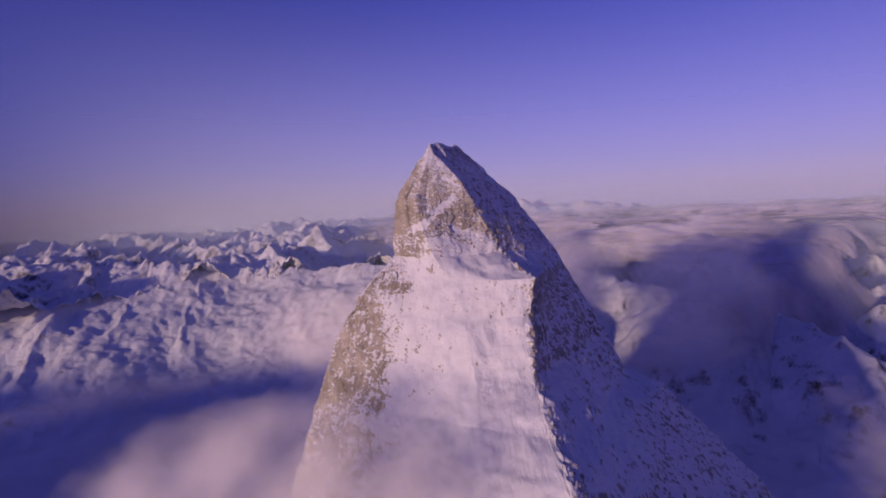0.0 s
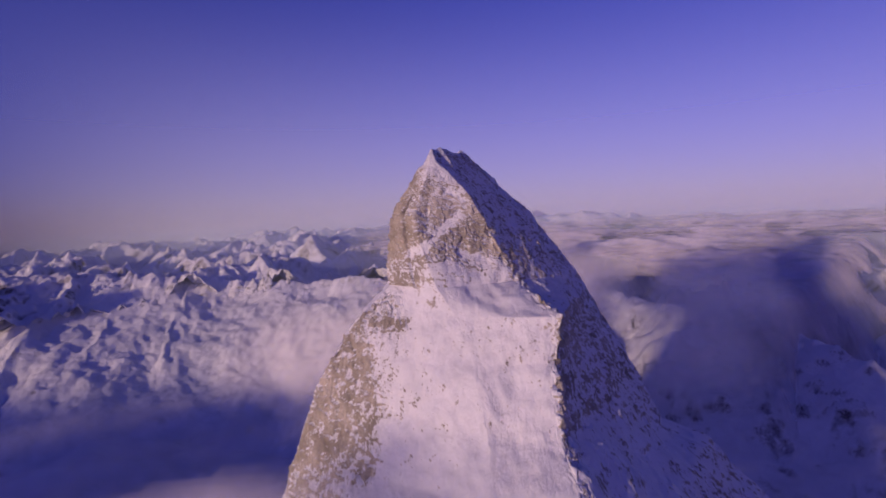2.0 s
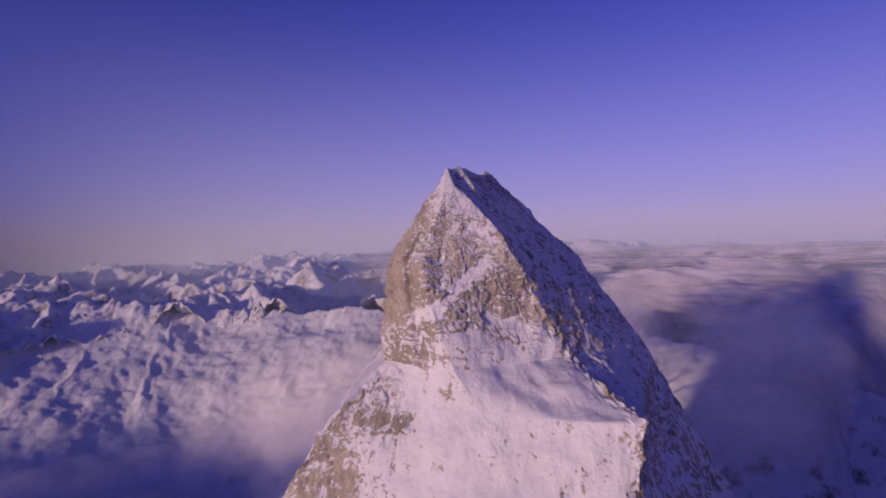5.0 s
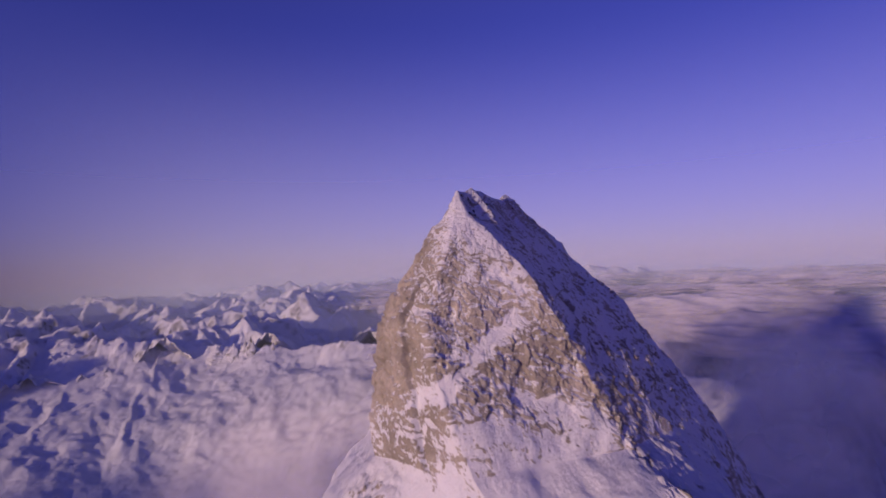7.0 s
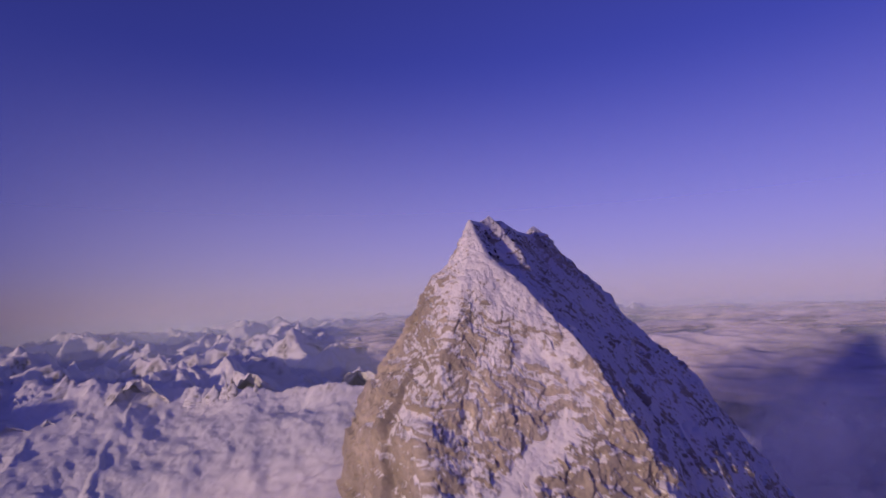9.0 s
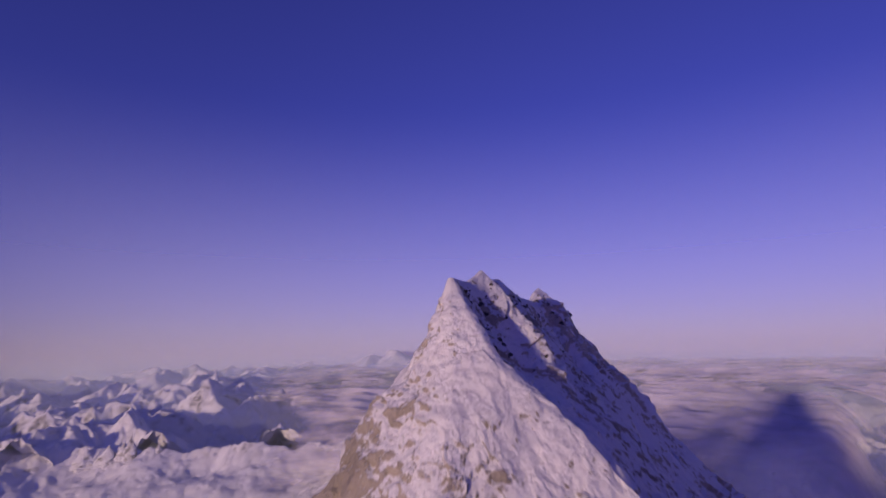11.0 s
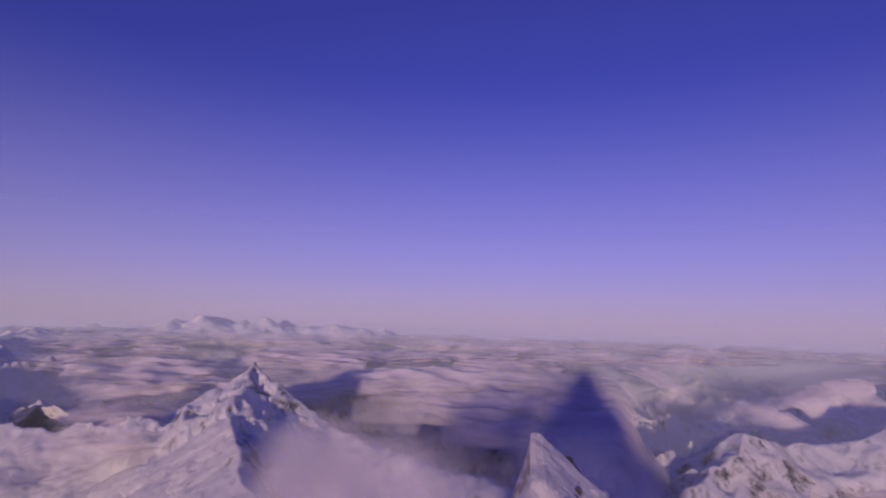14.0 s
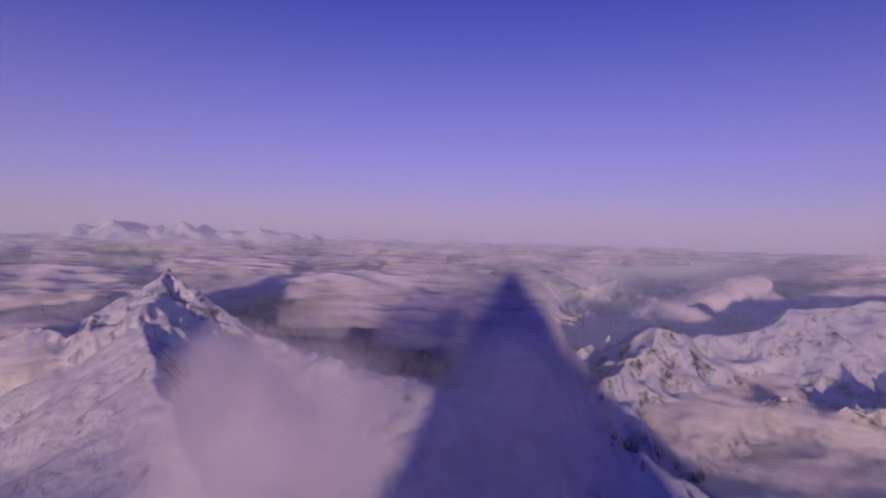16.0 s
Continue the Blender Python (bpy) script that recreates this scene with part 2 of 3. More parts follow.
    out += lip * (0.9 * facets(bent + 9, 3.6) + 0.5 * facets(bent + 5, 1.6))
    # a step on the shaded face, close under the skyline, that catches the sun
    step = (edge == 2) * smooth(part, 0.75, 0.82) + (edge == 3) * (1 - smooth(part, 0, 0.4))
    step = step * smooth(deep, 5, 9) * (1 - smooth(deep, 20, 27))
    out += 1.1 * step
    pts = low + nrm * out[:, None]
    n2 = normals_of(pts, rows, cols, True)
    n2 *= np.sign((n2 * nrm).sum(1, keepdims=True))
    n2[: 6 * cols] = (0, 0, 1)
    # snow holds on ledges and in hollows; rock breaks through on ribs and in the cliff bands
    usual = np.interp(deep, (0, 10, 40, 90, 200, 400), (0.6, 0.5, 0.42, 0.42, 0.45, 0.5))
    lie = 1.5 * (n2[:, 2] - usual) - 0.10 * crag - 0.12 * chip + 0.30 * fractal(bent * (1, 1, 0.6), 9, 3, 0.6) 
    speck = np.where(right > 0, fractal(low * (1, 1, 0.4), 3.8, 5, 0.72), fractal(laid, 1.5, 4, 0.8))
    wall = np.clip(cliff, 0, 1)
    lie += 0.72 * ((1 - wall) * speck + wall * 0.7 * fractal(low * (1, 1, 0.14), 2.6, 4, 0.65))
    streak = smooth(fractal(low * (1, 1, 0.16), 4.5, 4, 0.55), 0.28, 0.7) * smoothness
    bands = smooth(fractal(np.c_[0.2 * low[:, :2], low[:, 2] + 0.2 * low[:, 0]], 5, 4, 0.6), 0.25, 0.6) * smoothness * (1 - smooth(deep, 100, 128))
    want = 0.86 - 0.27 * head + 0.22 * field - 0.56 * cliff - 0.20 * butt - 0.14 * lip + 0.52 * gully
    # the right face gets less snow, lower down least, so it is darker
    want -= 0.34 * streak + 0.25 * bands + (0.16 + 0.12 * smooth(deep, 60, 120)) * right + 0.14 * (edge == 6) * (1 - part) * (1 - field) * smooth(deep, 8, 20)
    want += 0.24 * (edge == 0) * smooth(part, 0.1, 0.5) * (1 - smooth(deep, 22, 46))
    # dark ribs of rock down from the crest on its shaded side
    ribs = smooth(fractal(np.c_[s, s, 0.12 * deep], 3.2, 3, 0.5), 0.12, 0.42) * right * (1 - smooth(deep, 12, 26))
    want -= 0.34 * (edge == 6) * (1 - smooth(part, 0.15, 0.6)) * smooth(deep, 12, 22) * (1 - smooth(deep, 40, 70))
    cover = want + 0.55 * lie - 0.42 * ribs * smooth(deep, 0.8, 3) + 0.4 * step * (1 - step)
    grid = pts.reshape(rows, cols, 3)
    shade = cover.reshape(rows, cols)
    top = new("mountain_peak")
    tagged(top, "steep snow-plastered rock peak, one face sunlit and one shaded", "mountain")
    starts = np.r_[0, np.cumsum(counts)]
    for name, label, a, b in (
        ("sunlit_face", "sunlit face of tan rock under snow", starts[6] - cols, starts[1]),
        ("shaded_face", "shaded face of the same rock with less snow", starts[1], starts[3]),
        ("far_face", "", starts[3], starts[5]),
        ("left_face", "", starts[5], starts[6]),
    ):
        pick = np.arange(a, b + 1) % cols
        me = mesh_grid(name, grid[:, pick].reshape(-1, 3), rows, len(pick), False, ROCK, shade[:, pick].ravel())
        ob = new(name, me)
        ob.parent = top
        if label:
            tagged(ob, label)
    return top, pts[np.isin(edge, (0, 1, 2, 6)) & (deep < 16)]


peak, near_crest = build_peak(760, 960)


def boulder(seed, mat):
    """A broken block of rock, about a metre across."""
    bm = bmesh.new()
    bmesh.ops.create_icosphere(bm, subdivisions=2, radius=0.5)
    r = random.Random(seed)
    cuts = [Vector((r.uniform(-1, 1), r.uniform(-1, 1), r.uniform(-1, 1))).normalized() for _ in range(7)]
    for v in bm.verts:
        for c in cuts:
            over = v.co.dot(c) - 0.22
            if over > 0:
                v.co -= over * c
        v.co += 0.05 * noise.noise_vector(v.co * 4 + Vector((seed, 0, 0)))
    me = bpy.data.meshes.new("rock")
    bm.to_mesh(me)
    bm.free()
    me.materials.append(mat)
    return me


BARE = snowy_rock("bare_rock", 0.12, (0.055, 0.05, 0.045), (0.16, 0.14, 0.12))
blocks = [boulder(k, BARE) for k in range(6)]
pick = random.Random(5)
along_crest = (near_crest[:, 0] + 5) * ALONG.x + (near_crest[:, 1] + 8.4) * ALONG.y
off_crest = (near_crest[:, 0] + 5) * ALONG.y - (near_crest[:, 1] + 8.4) * ALONG.x
for k in range(260):
    clump = pick.choice((0.5, 2.5, 8, 11.5, 13, 17, 20, 24, 29, 34, 38))
    want_s, want_o = clump + pick.gauss(0, 0.9), abs(pick.gauss(0, 3.2)) + 0.6
    at = near_crest[np.argmin((along_crest - want_s) ** 2 + (off_crest - want_o) ** 2)]
    ob = new("rock", pick.choice(blocks))
    ob.parent = peak
    size = pick.uniform(0.45, 1.0) * pick.choice((0.6, 1.0, 1.5))
    ob.location = Vector(at) - Vector((0, 0, 0.42 * size))
    ob.rotation_euler = (pick.uniform(0, 6), pick.uniform(0, 6), pick.uniform(0, 6))
    ob.scale = (size * pick.uniform(0.6, 1.5), size * pick.uniform(0.6, 1.5), size * pick.uniform(0.6, 1.1))
# ---- the land round about ----
LAND = snowy_rock("snowy_land", 5.0, (0.10, 0.09, 0.09), (0.24, 0.21, 0.18), width=0.3)


def crest(p, line, slope):
    """Height of a range whose crest runs along line (x, y, z), falling off by slope each way."""
    out = np.full(len(p), -2000.0)
    for a, b in zip(line[:-1], line[1:]):
        a, b = np.array(a, float), np.array(b, float)
        d = b[:2] - a[:2]
        s = np.clip(((p[:, :2] - a[:2]) @ d) / (d @ d), 0, 1)
        far = np.linalg.norm(p[:, :2] - a[:2] - s[:, None] * d, axis=1)
        out = np.maximum(out, a[2] + s * (b[2] - a[2]) - slope * far)
    return out


def spire(p, x, y, z, slope):
    return z - slope * np.hypot(p[:, 0] - x, p[:, 1] - y)


def flat_of(p):
    return np.c_[p[:, :2], np.zeros(len(p))]


def base_height(p):
    q = flat_of(p)
    # unseen range behind the camera, added to block the low sun
    back = crest(p[:, :2] + 40 * np.c_[fractal(q + 900, 260, 2), fractal(q + 1900, 260, 2)], SHADING_RANGE, 0.5)
    h = -500 + 60 * fractal(q, 700, 5, 0.5, True)
    h -= 120 * smooth(np.hypot(p[:, 0], p[:, 1]), 300, 900) * 0.4
    return np.maximum(h, back + 14 * fractal(q, 150, 4, 0.5, True))


# first line: added out of view, its crest heights set the valleys' shade line
SHADING_RANGE = [(-3800, 300, -290), (-2900, -700, -272), (-2300, -1100, -280), (-1930, -1378, -150), (-1720, -1535, -150), (-1500, -1700, -274), (-500, -2500, -284)]
LEFT_RANGE = [(-2300, 900, -215), (-1700, 1150, -190), (-1250, 1330, -195), (-950, 1400, -205), (-700, 1430, -232), (-539, 1412, -240), (-350, 1420, -240), (-100, 1390, -232), (20, 1270, -212), (142, 1250, -160)]
SPURS = (
    [(-1130, 1330, -195), (-1060, 1080, -318), (-1010, 880, -425)],
    [(-980, 1400, -205), (-930, 1150, -322), (-890, 960, -425)],
    [(-790, 1415, -220), (-750, 1200, -330), (-735, 1080, -385)],
)
RIGHT_RANGE = [(1080, 900, -360), (1230, 970, -310), (1375, 1010, -262), (1520, 970, -300), (1650, 900, -290), (1800, 830, -214), (1950, 730, -186), (2400, 500, -170)]
SHADED_RIDGE = [(245, 1300, -145), (346, 1250, -228), (380, 1150, -248), (480, 950, -268), (600, 720, -275), (720, 560, -330)]
PEAK_RIDGE = [(260, 1420, -160), (203, 1362, -106), (142, 1250, -150), (138, 1080, -190), (135, 916, -228), (150, 640, -290), (180, 420, -390)]
PEAK_EDGE = [(203, 1362, -106), (244, 1300, -140), (346, 1240, -240), (455, 1200, -345)]


def left_height(p):
    q = flat_of(p)
    w = p[:, :2] + 44 * np.c_[fractal(q + 900, 200, 4), fractal(q + 1900, 200, 4)]
    c = np.maximum(crest(w, LEFT_RANGE, 0.5), np.max([crest(w, line, 0.68) for line in SPURS], axis=0))
    away = np.clip(-200 - c, 0, 300)
    ribs = fractal(q * (1, 0.7, 1) + 40 * fractal(q, 160, 3)[:, None], 290, 6, 0.5, True)
    jag = 22 * fractal(q * (1, 0.5, 1), 110, 5, 0.6, True) * (1 - smooth(away, 0, 90))
    h = c + jag + (4 + 0.07 * np.clip(away, 0, 170)) * (ribs - 0.4) + 3.0 * fractal(q, 60, 5, 0.62, True) - 4
    return h


def rocky_height(p):
    q = flat_of(p)
    w = p[:, :2] + 10 * np.c_[fractal(q + 900, 90, 3), fractal(q + 1900, 90, 3)]
    side = smooth(w[:, 0] - 150, -30, 30)
    h = np.maximum(crest(w, PEAK_RIDGE, 0.62 + 0.5 * side), crest(w, PEAK_EDGE, 1.0))
    h = np.maximum(h, spire(w, 203, 1362, -99, 1.55))
    h = np.maximum(h, spire(w, 150, 1262, -143, 1.3))
    return h + (3.2 + 5.5 * side) * fractal(q, 55, 6, 0.52, True) - 4


def right_height(p):
    q = flat_of(p)
    w = p[:, :2] + 40 * np.c_[fractal(q + 700, 220, 4), fractal(q + 1700, 220, 4)]
    c = crest(w, RIGHT_RANGE, 0.75)
    return c + (10 + 0.10 * np.clip(-200 - c, 0, 300)) * fractal(q, 170, 6, 0.48, True)


def shaded_height(p):
    q = flat_of(p)
    w = p[:, :2] + 25 * np.c_[fractal(q + 700, 150, 4), fractal(q + 1700, 150, 4)]
    return crest(w, SHADED_RIDGE, 0.7) + 14 * fractal(q, 110, 6, 0.58, True)


def far_height(p):
    """Far ranges: deep valleys on the left, tops that poke out of the clouds on the right."""
    q = flat_of(p)
    r = np.hypot(p[:, 0], p[:, 1])
    az = np.degrees(np.arctan2(-p[:, 0], p[:, 1]))
    w = q + 60 * np.c_[fractal(q + 300, 300, 3), fractal(q + 1300, 300, 3), 0 * r]
    n = fractal(w, 620, 7, 0.52, True)
    h = -470 + 185 * n + 40 * smooth(r, 2600, 4500) + 45 * smooth(az, 2, 10) - 120 * (1 - smooth(az, -6, 8))
    h += 50 * smooth(az, 8, 16) * (1 - smooth(az, 16, 24)) * smooth(r, 2000, 2600)
    for a, d, z, k in ((-4.0, 4300, 4, 0.62), (-1.5, 4340, -35, 0.6), (-7.0, 4290, -30, 0.7), (-9.6, 4250, -10, 0.7), (-13.5, 4370, -44, 0.5), (-16, 4300, -50, 0.6), (-18, 4380, -62, 0.6), (-21, 4380, -82, 0.6), (-24.9, 4300, -108, 0.7), (-49, 4350, -130, 0.8), (14, 3300, -135, 0.5), (18, 3600, -120, 0.5), (9, 3800, -100, 0.45), (5, 4200, -80, 0.5)):
        x, y = -math.sin(radians(a)) * d, math.cos(radians(a)) * d
        h = np.maximum(h, spire(w, x, y, z - 14, k * 0.8) + 34 * fractal(q, 230, 6, 0.55, True))
    return np.minimum(h, 10)


def built(name, me_name, grid, rows, cols, fn, floor, detail, snow):
    grid[:, 2] = np.maximum(fn(grid), floor)
    n = normals_of(grid, rows, cols, False)
    n *= np.sign(n[:, 2:])
    cover = snow + 1.1 * (n[:, 2] - 0.8) + 0.22 * fractal(grid, detail, 4)
    return new(name, mesh_grid(me_name, grid, rows, cols, False, LAND, cover))


def patch(name, x0, x1, y0, y1, step, fn, snow, detail=60, floor=-640):
    xs, ys = np.arange(x0, x1, step), np.arange(y0, y1, step)
    g = np.stack(np.meshgrid(xs, ys), -1).reshape(-1, 2)
    return built(name, name, np.c_[g, np.zeros(len(g))], len(ys), len(xs), fn, floor, detail, snow)


def sector(name, az0, az1, cols, r0, r1, rows, fn, snow, detail=150, floor=-640):
    r = r0 * (r1 / r0) ** np.linspace(0, 1, rows)
    a = np.radians(np.linspace(az0, az1, cols))
    g = np.stack([-r[:, None] * np.sin(a), r[:, None] * np.cos(a), 0 * r[:, None] * a], -1).reshape(-1, 3)
    return built(name, name, g, rows, cols, fn, floor, detail, snow)


def build_land(rows, cols):
    r = 60 * (4480 / 60) ** np.linspace(0, 1, rows)
    a = np.linspace(0, 2 * np.pi, cols, endpoint=False)
    p = np.stack([r[:, None] * np.cos(a), r[:, None] * np.sin(a), 0 * r[:, None] * a], -1).reshape(-1, 3)
    p[:, 2] = base_height(p)
    n = normals_of(p, rows, cols, True)
    n *= np.sign(n[:, 2:])
    cover = 0.95 + 0.9 * (n[:, 2] - 0.75) + 0.34 * fractal(p, 120, 3)
    return mesh_grid("land", p, rows, cols, True, LAND, cover)


ground = new("ground", build_land(300, 720))
tagged(ground, "snow-covered alpine valleys and glaciers in deep shade", "ground", kind="structure")


def needle(x, y, z, tall, wide, seed):
    """A rock spire with a ragged outline and snow on its ledges."""
    rows, cols = 40, 36
    u, a = np.linspace(0, 1, rows)[:, None], np.linspace(0, 2 * np.pi, cols, endpoint=False)[None]
    r = wide * (0.03 + u**1.15)
    p = np.stack([r * np.cos(a), 0.7 * r * np.sin(a), -tall * u + 0 * a], -1).reshape(-1, 3)
    rough = fractal(p * (1, 1, 0.5) + 77 * seed, 0.5 * wide, 4, 0.55, True)
    p[:, :2] *= (1 + 0.35 * rough)[:, None]
    n = normals_of(p, rows, cols, True)
    n *= np.sign(n[:, 2:])
    p += (x, y, z)
    return mesh_grid("rock_needle", p, rows, cols, True, LAND, 0.55 + 0.6 * (n[:, 2] - 0.3))


mountain_range = new("mountain_range")
tagged(mountain_range, "sunlit snowy mountain range with rock needles on its crest", "mountain range")
slope = patch("snow_slope", -2400, 330, 640, 1800, 4, left_height, 0.88)
slope.parent = mountain_range
for k, (x, y, z, tall, wide) in enumerate(((-539, 1412, -193, 75, 26), (-556, 1416, -205, 60, 24), (-478, 1415, -211, 60, 24), (-590, 1420, -212, 55, 34), (-640, 1424, -216, 50, 36), (-900, 1405, -196, 50, 40), (-1180, 1345, -186, 55, 45))):
    ob = new("rock_needle", needle(x, y, z, tall, wide, k))
    ob.parent = mountain_range
tagged(patch("rocky_peak", -160, 640, 560, 1640, 3.5, rocky_height, 0.78, 40), "lower rock peak with a sharp snow ridge", "mountain")
tagged(patch("snowy_range", 900, 2600, 300, 1500, 6, right_height, 0.74), "rocky snow range standing out of the clouds", "mountain range")
tagged(patch("shaded_ridge", 60, 900, 120, 1400, 5, shaded_height, 0.8), "dark rock ridge in the shadow of the peak", "mountain ridge")
tagged(sector("far_mountains", -80, 62, 820, 1560, 4440, 380, far_height, 1.04), "far snowy mountain ranges and blue valleys", "mountains", kind="stuff")
# ---- clouds: thin shells of vapour, one above the other ----
scene.cycles.transparent_max_bounces = 72


def vapour(name, scale, low, high, top, rough=1.1, tone=(0.86, 0.86, 0.87), up=0.3, own=0.22, deep=0.0):
    """Vapour scatters sunlight whichever way its surface lies, so that it is shaded mostly as if it faced the sun."""
    m, t, b = material(name)
    geo = t.nodes.new("ShaderNodeNewGeometry")
    at = t.nodes.new("ShaderNodeAttribute")
    at.attribute_name = "vapour"
    n = noise_node(t, scale, 5, 0.55, geo.outputs["Position"])
    a = math_node(t, "ADD", at.outputs["Fac"], math_node(t, "MULTIPLY", math_node(t, "SUBTRACT", n, 0.5), rough))
    a = ramp(t, a, (low, (0, 0, 0)), (high, (top, top, top)))
    t.links.new(a, b.inputs["Alpha"])
    face = t.nodes.new("ShaderNodeVectorMath")
    face.operation = "MULTIPLY_ADD"
    t.links.new(geo.outputs["Normal"], face.inputs[0])
    face.inputs[1].default_value = (own, own, own)
    aim = (SUNWARD + Vector((0, 0, up))).normalized()
    face.inputs[2].default_value = aim * 0.85
    unit = t.nodes.new("ShaderNodeVectorMath")
    unit.operation = "NORMALIZE"
    t.links.new(face.outputs[0], unit.inputs[0])
    t.links.new(unit.outputs[0], b.inputs["Normal"])
    b.inputs["Base Color"].default_value = (*tone, 1)
    b.inputs["Roughness"].default_value = 1.0
    b.inputs["Specular IOR Level"].default_value = 0.0
    if deep:
        # thick vapour passes on light that comes from beyond it
        glow, back = t.nodes.new("ShaderNodeBsdfTranslucent"), t.nodes.new("ShaderNodeMixShader")
        clear, both = t.nodes.new("ShaderNodeBsdfTransparent"), t.nodes.new("ShaderNodeMixShader")
        glow.inputs[0].default_value = (*tone, 1)
        t.links.new(unit.outputs[0], glow.inputs["Normal"])
        back.inputs[0].default_value = deep
        t.links.new(b.outputs[0], back.inputs[1])
        t.links.new(glow.outputs[0], back.inputs[2])
        b.inputs["Alpha"].default_value = 1.0
        for link in list(b.inputs["Alpha"].links):
            t.links.remove(link)
        t.links.new(a, both.inputs[0])
        t.links.new(clear.outputs[0], both.inputs[1])
        t.links.new(back.outputs[0], both.inputs[2])
        t.links.new(both.outputs[0], t.nodes["Material Output"].inputs[0])
    return m


SEA = vapour("cloud_sea", 0.007, 0.25, 0.85, 0.85, 1.3, (0.97, 0.91, 0.96), 0.55, 0.36, 0.15)
VEIL = vapour("cloud_veil", 0.009, 0.1, 1.0, 0.26, 1.2, (0.92, 0.87, 0.91))
BANK = vapour("cloud_bank", 0.014, 0.05, 1.0, 0.24, 0.9, (0.88, 0.84, 0.87))
MIST = vapour("mist", 0.012, 0.05, 1.0, 0.32, 0.9, (0.97, 0.93, 0.96), 0.3, 0.22, 0.6)
# blue tint lit as if facing the sun, standing in for airlight
HAZE_TINT = vapour("haze", 0.0008, 0.0, 1.0, 1.0, 0.0, (0.50, 0.59, 0.77))


def build_sea(rows, cols, lift, thin):
    r = 420 * (4500 / 420) ** np.linspace(0, 1, rows)
    a = np.linspace(-0.9, 2.1, cols)
    p = np.stack([r[:, None] * np.cos(a), r[:, None] * np.sin(a), 0 * r[:, None] * a], -1).reshape(-1, 3)
    b = fractal(p, 560, 3, 0.4)
    puff = fractal(p + (0, 0, 3 * lift), 190, 4, 0.42, True)
    az = np.degrees(np.arctan2(-p[:, 0], p[:, 1]))
    far = np.linalg.norm(p[:, :2], axis=1)
    swell = smooth(far, 800, 1700)
    low = smooth(-az, 43, 49) * (1 - smooth(far, 2000, 2700))
    p[:, 2] = -250 + 80 * smooth(far, 900, 2300) + 55 * smooth(far, 2600, 4500) - 190 * low + (6 + 8 * swell) * b + (4 + 9 * swell) * puff + lift
    hole = np.exp(-((p[:, 0] - 2600) / 700) ** 2 - ((p[:, 1] - 1500) / 260) ** 2)
    dens = 0.50 + 0.55 * b + smooth(far, 600, 1900) * 0.45 - smooth(az + 12 * b, 0, 20) * 1.5 - 1.7 * hole - 0.35 * low - thin
    dens -= 0.6 * np.exp(-(((p[:, 0] - 430) / 190) ** 2) - ((p[:, 1] - 1080) / 330) ** 2)
    # clear air over the shaded valley behind the peak
    aside = p[:, 0] * math.cos(SUN_AZ) - p[:, 1] * math.sin(SUN_AZ)
    aside += 130 * b
    dens -= 1.4 * smooth(aside, -820, -580) * (1 - smooth(aside, -440, -190)) * (1 - smooth(far, 1100, 1900))
    gaps = fractal(p * (1, 1.5, 1) + 500, 460, 4, 0.5)
    dens -= 2.6 * smooth(gaps, 0.10, 0.38) * smooth(far, 1400, 2000) + 0.8 * (1 - smooth(far, 440, 760))
    return mesh_grid("sea", p, rows, cols, False, SEA, alpha=dens)


for lift, thin in ((0, 0.0), (14, 0.2)):
    tagged(new("cloud_sea", build_sea(240, 440, lift, thin)), "broken sea of pale clouds below the peaks", "clouds", group="layers of the cloud sea", kind="stuff")


def build_veil(radius):
    """An upright veil of puffs standing on the cloud sea, fading upwards."""
    cols, rows = 420, 9
    a = np.linspace(-0.42, 1.72, cols)
    h = np.linspace(0, 1, rows)
    base = -262 + 80 * smooth(radius, 900, 2300) + 55 * smooth(radius, 2600, 4500)
    tall = 58 + 0.008 * radius
    p = np.stack([radius * np.cos(a) + 0 * h[:, None], radius * np.sin(a) + 0 * h[:, None], base + tall * h[:, None] + 0 * a], -1).reshape(-1, 3)
    p[:, :2] *= (1 + 0.03 * fractal(p, 400, 3))[:, None]
    b = fractal(p * (1, 1, 0), 420, 4, 0.55)
    gaps = fractal(p * (1, 1.5, 0) + 500, 460, 4, 0.5)
    az = np.degrees(np.arctan2(-p[:, 0], p[:, 1]))
    up = np.tile(h[:, None], (1, cols)).ravel()
    hole = np.exp(-((p[:, 0] - 2600) / 700) ** 2 - ((p[:, 1] - 1500) / 260) ** 2)
    dens = 0.75 + 0.85 * b - 1.0 * up - 0.6 * (1 - up) ** 6 - 2.0 * smooth(gaps, 0.05, 0.35) - 2.4 * hole - smooth(az + 12 * b, 0, 20) * 1.5
    dens -= 1.2 * smooth(-az, 40, 47) * (1 - smooth(radius, 2000, 2700))
    dens[up > 0.99] = -2
    return mesh_grid("veil", p, rows, cols, False, VEIL, alpha=dens)


for k in range(20):
    tagged(new("cloud_sea", build_veil(1150 * (4250 / 1150) ** (k / 19))), "puffs of pale cloud standing on the cloud sea", "clouds", group="layers of the cloud sea", kind="stuff")


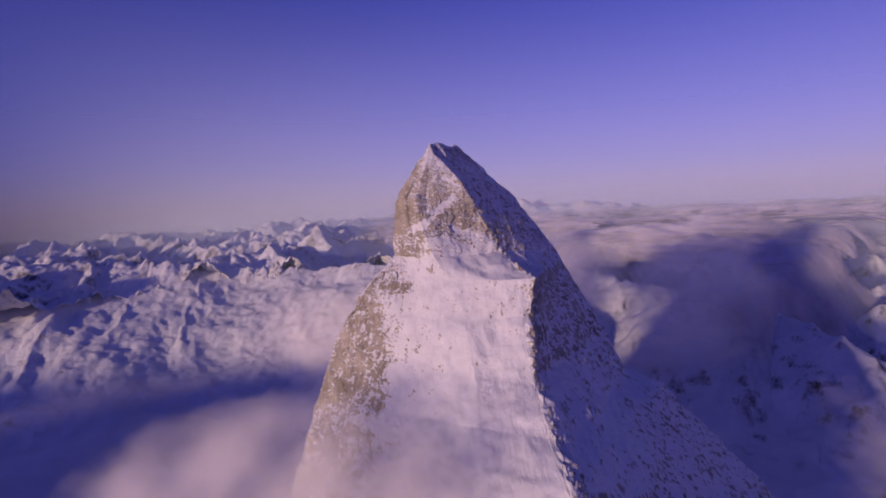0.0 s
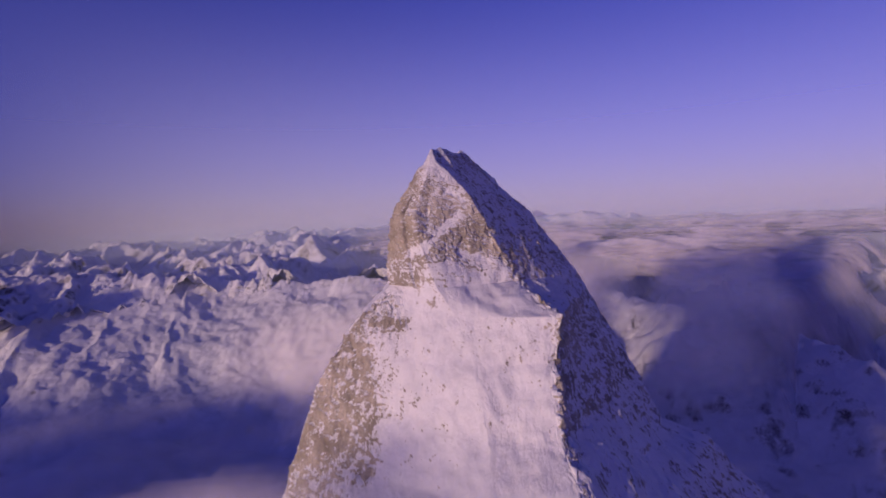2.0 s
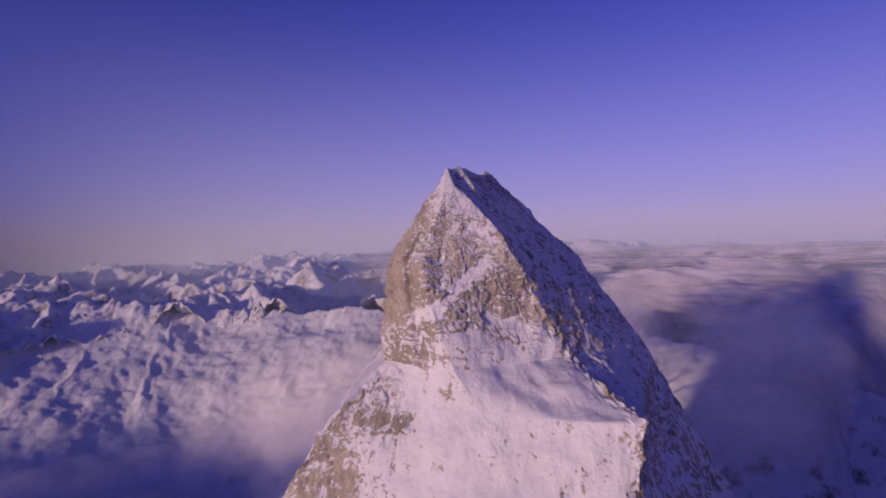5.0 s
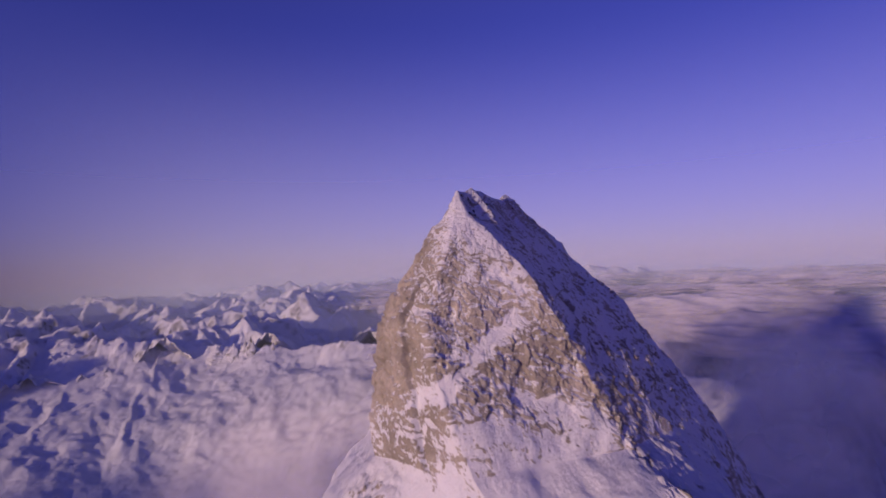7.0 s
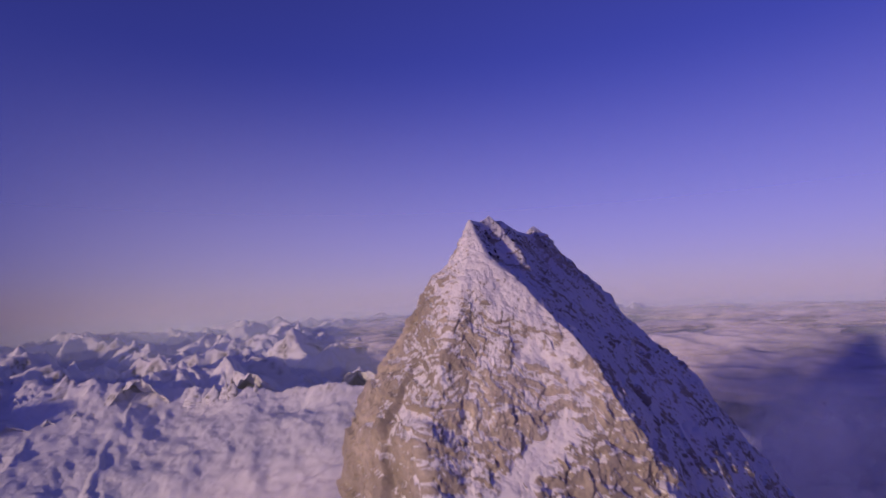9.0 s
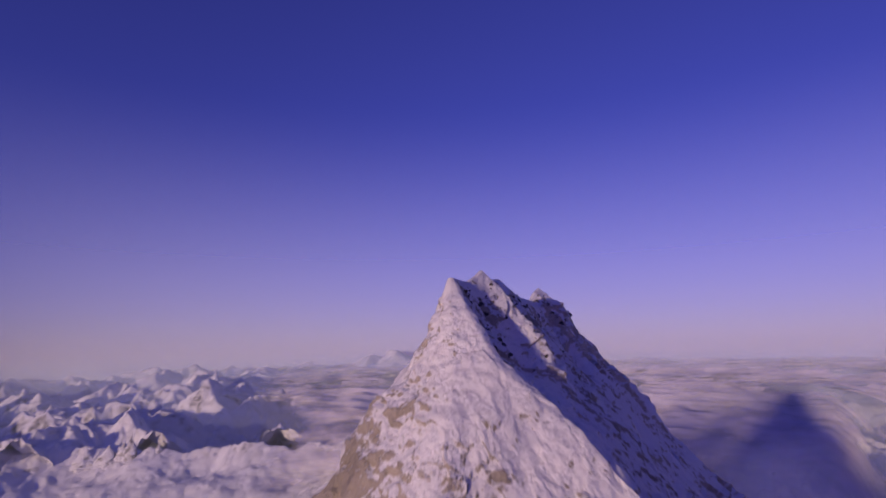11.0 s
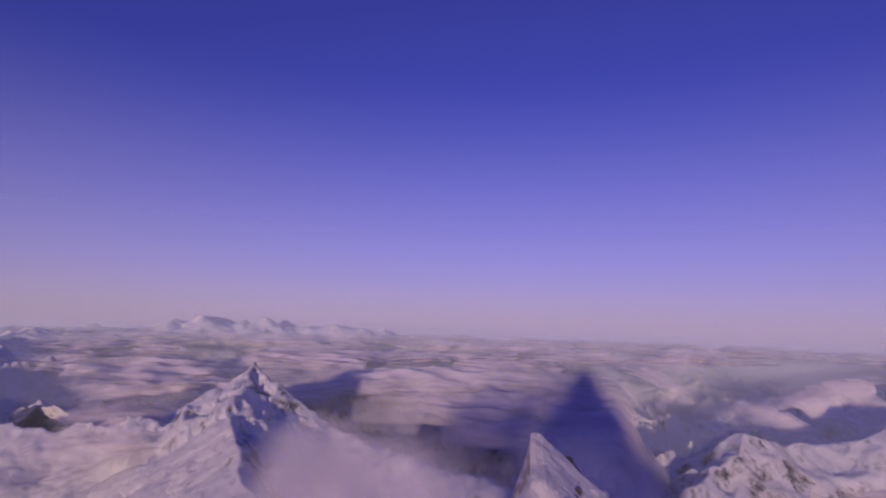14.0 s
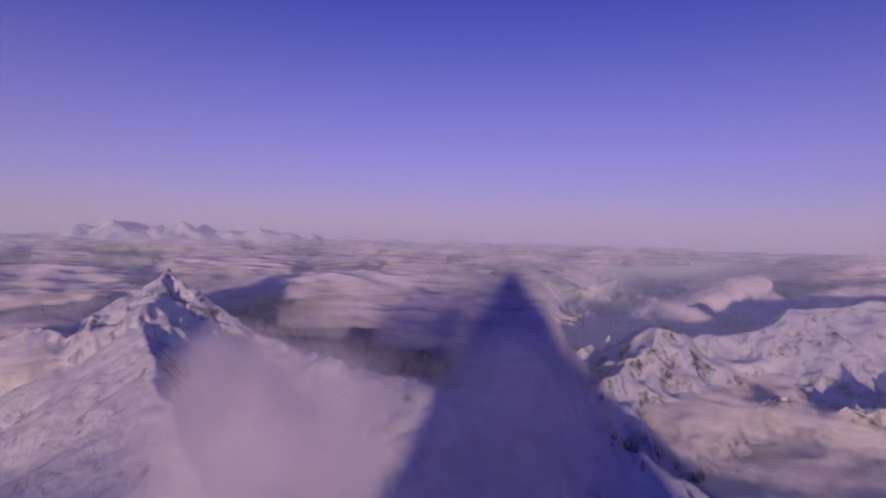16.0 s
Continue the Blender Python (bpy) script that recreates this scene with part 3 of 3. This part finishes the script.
def bank(name, centre, size, turn, slices, label, strength=1.0, mat=BANK):
    """A soft bank of vapour: many thin upright veils, one behind the other, that fade outwards."""
    top = new(name)
    top.location = centre
    tagged(top, label, "cloud")
    wide, tall = 44, 26
    g = np.stack(np.meshgrid(np.linspace(-1, 1, wide), np.linspace(-1, 1, tall)), -1).reshape(-1, 2)
    c, s = math.cos(radians(turn)), math.sin(radians(turn))
    for k in range(slices):
        u = 2 * (k + 0.5) / slices - 1
        x = g[:, 0] * size[0]
        y = u * size[1] + 0.7 * size[1] / slices * fractal(np.c_[g * 2, np.full(len(g), k * 1.7)], 1.0, 2)
        p = np.c_[x * c - y * s, x * s + y * c, g[:, 1] * size[2]]
        rr = np.sqrt(g[:, 0] ** 2 + u * u + g[:, 1] ** 2)
        puff = fractal(p + np.array(centre), 0.6 * min(size), 4, 0.55)
        dens = strength * (1.15 - 1.15 * rr + 0.55 * puff * smooth(1 - rr, 0, 0.35))
        dens = np.where(rr >= 1, -2.0, dens)
        ob = new("vapour", mesh_grid("vapour", p, tall, wide, False, mat, alpha=dens))
        ob.parent = top
    return top


bank("cloud_bank", (-88, -150, -214), (135, 70, 66), 0, 14, "soft white cloud drifting below the peak's foot", 0.9)
bank("cloud_bank", (-175, 430, -240), (150, 220, 105), 0, 14, "thin mist between the peak and the sunlit range", 0.52)
bank("cloud_bank", (145, 505, -176), (105, 245, 102), -16, 20, "soft cloud rising behind the peak", 0.8, MIST)
bank("cloud_bank", (192, 415, -165), (95, 190, 95), -25, 16, "soft cloud beside the shadow of the peak", 0.7, MIST)
bank("cloud_bank", (74, 205, -84), (42, 95, 48), -17, 14, "wisp of mist close behind the summit", 0.6, MIST)
bank("cloud_bank", (450, 535, -235), (125, 360, 140), -40, 16, "soft cloud over the shaded valley", 1.0, MIST)
bank("cloud_bank", (430, 180, -400), (330, 280, 130), -30, 10, "thin blue mist over the valley beside the peak", 0.45)
bank("cloud_bank", (-460, 330, -400), (420, 360, 110), 20, 12, "thin mist low in the shaded valley", 0.8)


def build_haze_shell(radius, strength, top):
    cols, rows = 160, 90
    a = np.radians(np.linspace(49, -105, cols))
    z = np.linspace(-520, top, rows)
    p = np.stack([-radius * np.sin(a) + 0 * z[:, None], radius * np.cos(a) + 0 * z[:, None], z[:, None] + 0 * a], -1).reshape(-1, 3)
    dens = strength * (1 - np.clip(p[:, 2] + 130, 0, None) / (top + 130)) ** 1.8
    return mesh_grid("haze", p, rows, cols, False, HAZE_TINT, alpha=dens)


# upright tinted shells imitate haze by distance; the outermost pales the low sky
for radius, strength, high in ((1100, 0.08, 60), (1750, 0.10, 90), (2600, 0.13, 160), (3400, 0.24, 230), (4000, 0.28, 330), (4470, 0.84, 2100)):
    tagged(new("haze", build_haze_shell(radius, strength, high)), "tinted shells imitating lavender haze over the far ranges and low sky", "haze", group="haze", kind="stuff")
